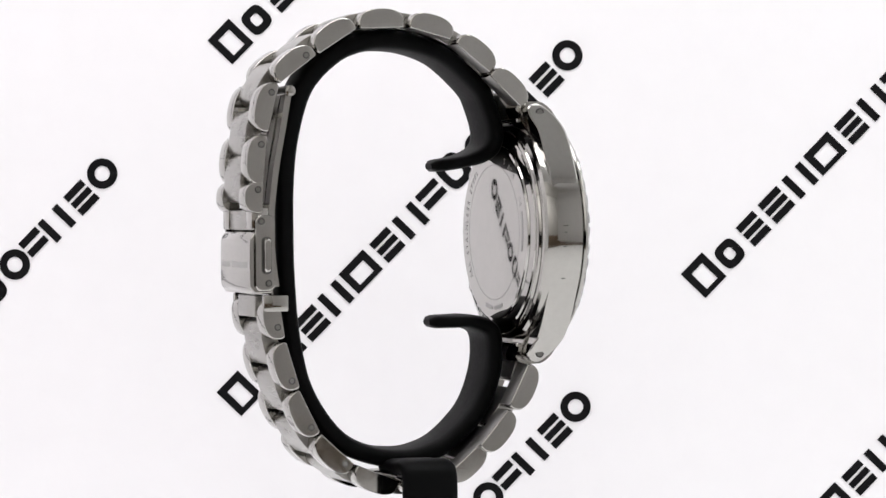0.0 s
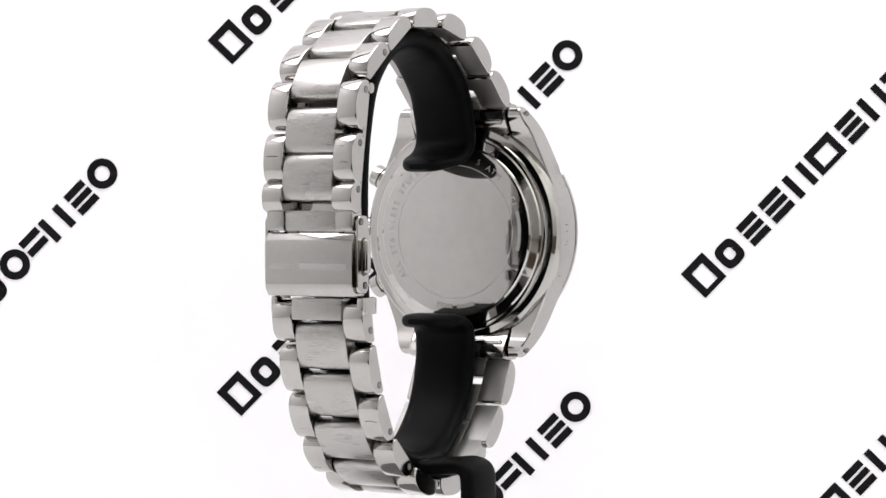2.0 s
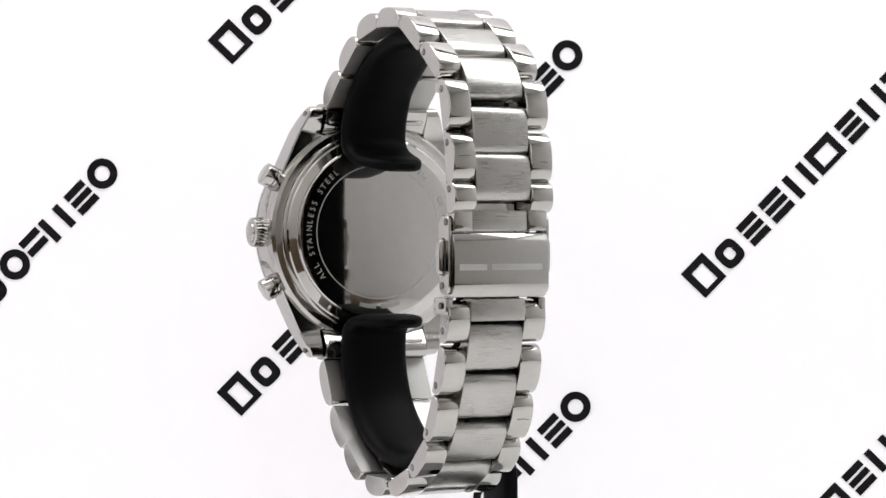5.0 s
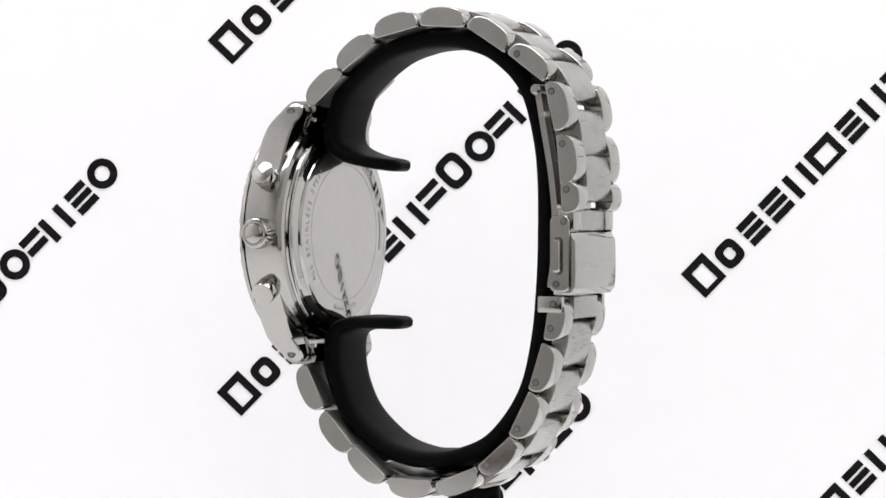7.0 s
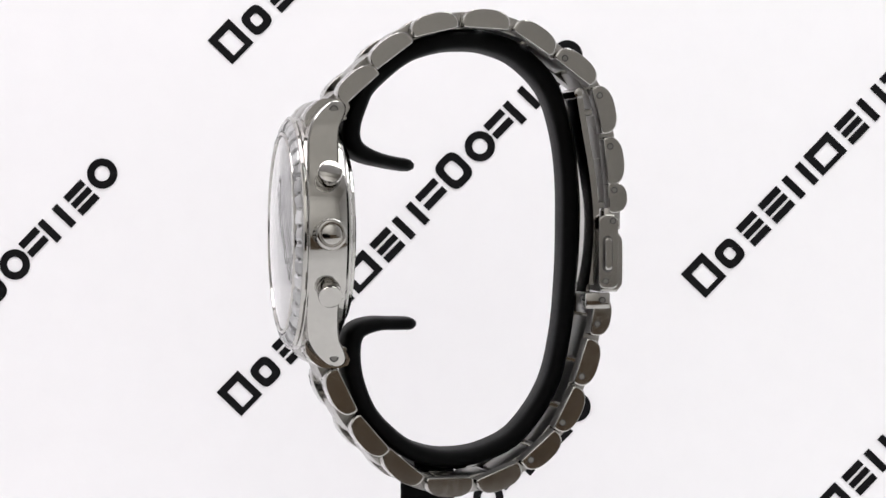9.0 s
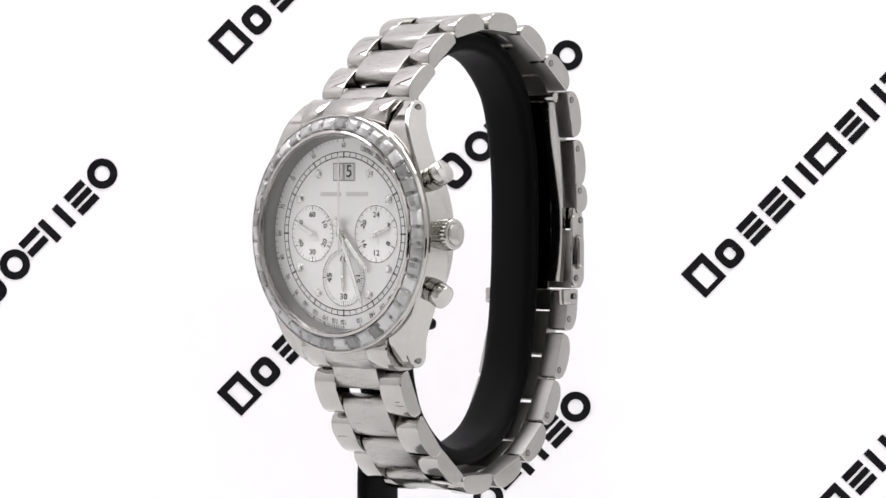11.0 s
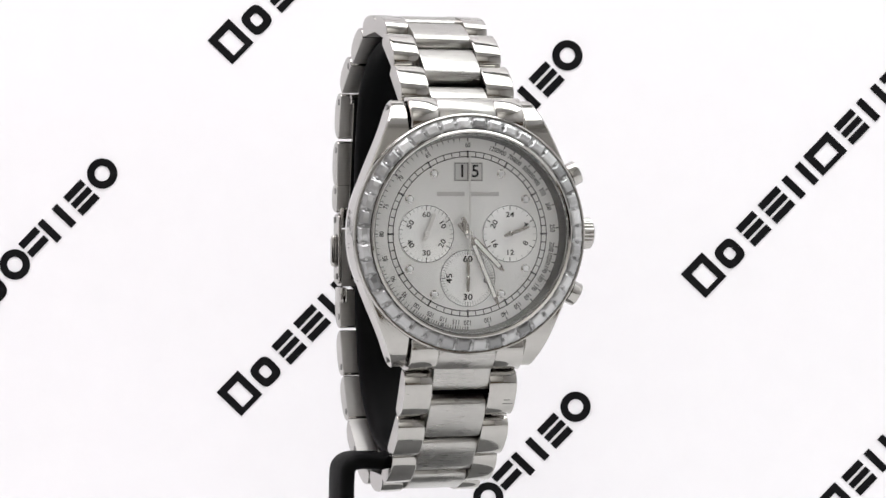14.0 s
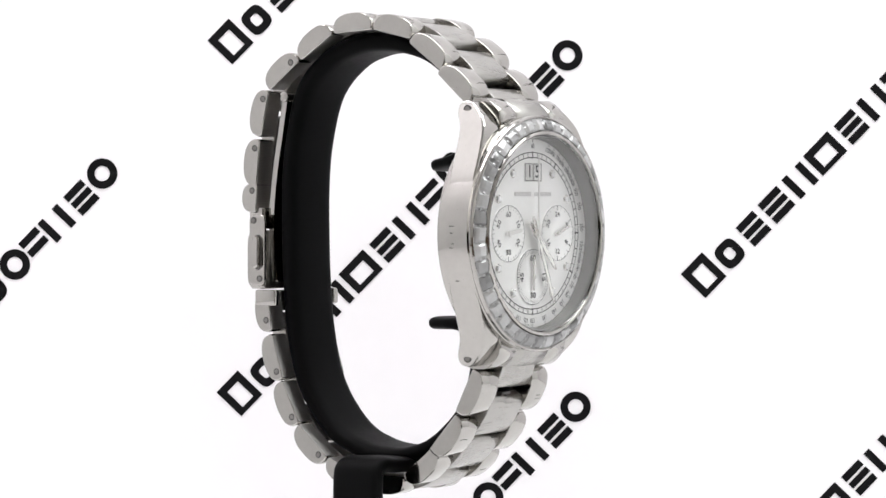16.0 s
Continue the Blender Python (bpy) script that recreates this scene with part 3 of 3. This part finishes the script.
def clasp_pin(s, y, z, parent):
    # same painted gap shade round the clasp pins
    disc("pin_gap_shade", (XC + s * 9.65, y - s * KC * 9.65, z), (s, 0, 0), 0.62, hole_shade, parent, 0.16, 16)
    disc("pin_core", (XC + s * 9.65, y - s * KC * 9.65, z), (s, 0, 0), 0.42, pin_steel, parent, 0.2, 14)


clasp = clasp_part("clasp_cover", slab([(31.2, 0.35), (31.2, -10.75), (34.2, -10.8), (34.45, -10.7), (35.2, -9.75), (35.3, -9.45)] + [(35.42 - 0.0025 * (z + 5.2) ** 2, z) for z in (-8.4, -7.2, -6.0, -4.8, -3.6, -2.4)] +
                                       [(35.35, -1.2), (35.25, -0.85), (34.55, 0.2), (34.3, 0.35)], XC - 9.1, XC + 9.1, 0.25), polished, watch, "plain polished folding clasp cover", 22, -90)
for x0, x1 in ((-8.1, -2.8), (-1.9, 7.9)):
    clasp_part("brand_bar", box(XC - x1, XC - x0, 35.2, 35.43, -6.1, -5.05, 0.02), engraved, clasp, "plain engraved bar")
for s in (1, -1):
    wing = clasp_part("clasp_side", slab(rounded(30.8, 34.45, -10.25, 3.3, 1.2), *sorted((XC + s * 9.1, XC + s * 9.7)), 0.15), polished, watch)
    # dark plate painting the shaded gap round the release button
    clasp_part("button_gap_shade", slab(rounded(31.45, 33.35, -7.2, -0.5, 0.9), *sorted((XC + s * 9.5, XC + s * 9.73)), 0.02), hole_shade, wing)
    clasp_part("release_button", slab(rounded(31.75, 33.05, -6.9, -0.8, 0.62), *sorted((XC + s * 9.4, XC + s * 10.75)), 0.5), polished, wing, "oval steel release button")
    clasp_pin(s, 33.4, 2.2, wing)
    clasp_pin(s, 32.0, -8.8, wing)
for a, b, m in ((-9.0, -5.35, polished), (-5.25, 5.25, brushed), (5.35, 9.0, polished)):
    clasp_part("clasp_end_plate", box(XC + a, XC + b, 31.9, 35.0 if m is polished else 34.8, 0.6, 4.6 if m is polished else 4.1, 0.3), m, watch, "steel end plate")
clasp_part("clasp_end_plate", box(XC - 5.65, XC + 4.85, 30.2, 33.4, -15.0, -11.1, 0.3), brushed, watch, "steel end plate")
for s in (1, -1):
    hook = clasp_part("clasp_hook", box(*sorted((XC - 0.2 + s * 8.3, XC - 0.2 + s * 9.7)), 28.3, 33.0, -13.9, -10.9, 0.4), polished, watch)
    clasp_pin(s, 31.4, -12.3, hook)


def strip(path, x0, x1, thick, name, mat, parent, label=""):
    """A thin bent strip following a (y, z) path."""
    p = smooth_path(path)
    secs = []
    for k, q in enumerate(p):
        t = (p[min(k + 1, len(p) - 1)] - p[max(k - 1, 0)]).normalized()
        nrm = Vector((-t.y, t.x)) * thick / 2
        secs.append([(x0, *(q - nrm)), (x1, *(q - nrm)), (x1, *(q + nrm)), (x0, *(q + nrm))])
    return clasp_part(name, rings(bmesh.new(), secs), mat, parent, label, 40)


strip([(27.5, 25.8), (28.9, 20.0), (30.2, 12.0), (30.9, 4.0), (30.7, -4.0), (29.9, -11.0)], XC - 4.6, XC + 4.6, 0.7, "clasp_blade", polished, watch, "thin curved steel folding blade")
for x0, x1 in ((-7.6, -5.0), (5.0, 7.6)):
    strip([(27.5, 25.4), (28.6, 19.0), (30.0, 11.0), (30.8, 3.0), (30.6, -4.0), (29.9, -9.5)], XC + x0, XC + x1, 1.1, "clasp_blade", polished, watch)
clasp_part("clasp_hinge", knob([(-8.3, 0.5), (-8.2, 0.95), (-6.0, 1.0), (6.0, 1.0), (8.2, 0.95), (8.3, 0.5)], (1, 0, 0), (XC, 27.4, 25.5), 16), polished, watch, "round steel hinge pin")

# ---------------------------------------------------------------- stand
stand = new("watch_stand", None)
tagged(stand, "black plastic C-shaped watch display stand on a bent foot", "watch stand")
LOOP = [(-3.0, 12.2), (-8.0, 13.0), (-12.2, 14.3), (-14.3, 16.2), (-14.6, 19.2), (-13.4, 23.2), (-11.4, 27.0), (-5.3, 32.3), (0.5, 34.6), (5.5, 35.3), (10.6, 34.9), (16.4, 32.5), (22.0, 26.6),
        (24.6, 18.0), (25.6, 10.0), (25.7, 0.0), (25.4, -9.0), (24.4, -19.0), (21.9, -28.5), (16.2, -36.8), (10.0, -40.3), (4.0, -41.3), (-1.0, -40.7), (-5.8, -38.5), (-11.2, -33.2), (-13.9, -27.0),
        (-14.6, -21.5), (-13.7, -18.0), (-10.5, -16.6), (-6.5, -16.5), (-2.6, -16.6)]


def loop_band():
    p = smooth_path(LOOP, 6)
    secs = []
    run = [0.0]
    for a, b in zip(p, p[1:]):
        run.append(run[-1] + (b - a).length)
    for k, q in enumerate(p):
        t = (p[min(k + 1, len(p) - 1)] - p[max(k - 1, 0)]).normalized()
        nrm = Vector((-t.y, t.x))
        end = min(run[k], run[-1] - run[k])
        far = min(max((q.x + 14) / 34, 0), 1)
        w = (6.4 - 0.7 * far) * min(1.0, 0.3 + (max(end, 0.0) / 6.0) ** 0.5 * 0.7)
        h = (1.2 + 0.5 * min(max((end - 6) / 6, 0), 1)) * max(math.sqrt(1 - (1 - min(end / 1.5, 1)) ** 2), 0.45)
        h += 0.3 * min(max((q.y - 20) / 8, 0), 1) * far
        slant, mid = 0.05 + 0.06 * far, 3.0 - 2.3 * far
        s = []
        for m in range(20):
            a = 2 * math.pi * m / 20
            ca, sa = math.cos(a), math.sin(a)
            x = w * math.copysign(abs(ca) ** 0.45, ca)
            v = q + nrm * h * math.copysign(abs(sa) ** 0.7, sa)
            s.append((mid + x, v.x + 0.32 + 1.35 * far - slant * x, v.y))
        secs.append(s)
    return rings(bmesh.new(), secs)


part("loop", loop_band(), rubber, stand, "flat black plastic spring loop", 60)


def foot():
    path = smooth_path([(-2.0, -42.6), (-8.0, -42.3), (-11.5, -42.0), (-13.6, -42.8), (-14.2, -45.5), (-14.2, -55.0), (-14.2, -70.0), (-14.2, -84.0)], 5)
    secs = []
    for k, q in enumerate(path):
        t = (path[min(k + 1, len(path) - 1)] - path[max(k - 1, 0)]).normalized()
        nrm = Vector((-t.y, t.x)) * 1.5
        ring = []
        for m in range(16):
            a = 2 * math.pi * m / 16
            ca, sa = math.cos(a), math.sin(a)
            v = q + nrm * math.copysign(abs(sa) ** 0.7, sa)
            ring.append((v.x, 4.2 + 5.2 * math.copysign(abs(ca) ** 0.4, ca), v.y))
        secs.append(ring)
    return rings(bmesh.new(), secs)


part("foot", foot(), rubber, stand, "bent black plastic foot", 60)
part("base", knob([(-86.0, 30), (-84.5, 30), (-83.5, 29)], (0, 0, 1), (0, 0, 0), 64), plate_grey, stand, "round grey turntable plate")


def motions():
    rows = [(t, pose(0, 0, 0, 0, 0, a)) for t, a in TURN]
    walk(watch, rows)
    walk(stand, rows)
    walk(sub_hand, [(t, HEAD @ pose((CX - 7.55) * MM, (DY - 0.3) * MM, 0, 0, 29.8 * (t - 13.27), 0)) for t in range(17)])


motions()
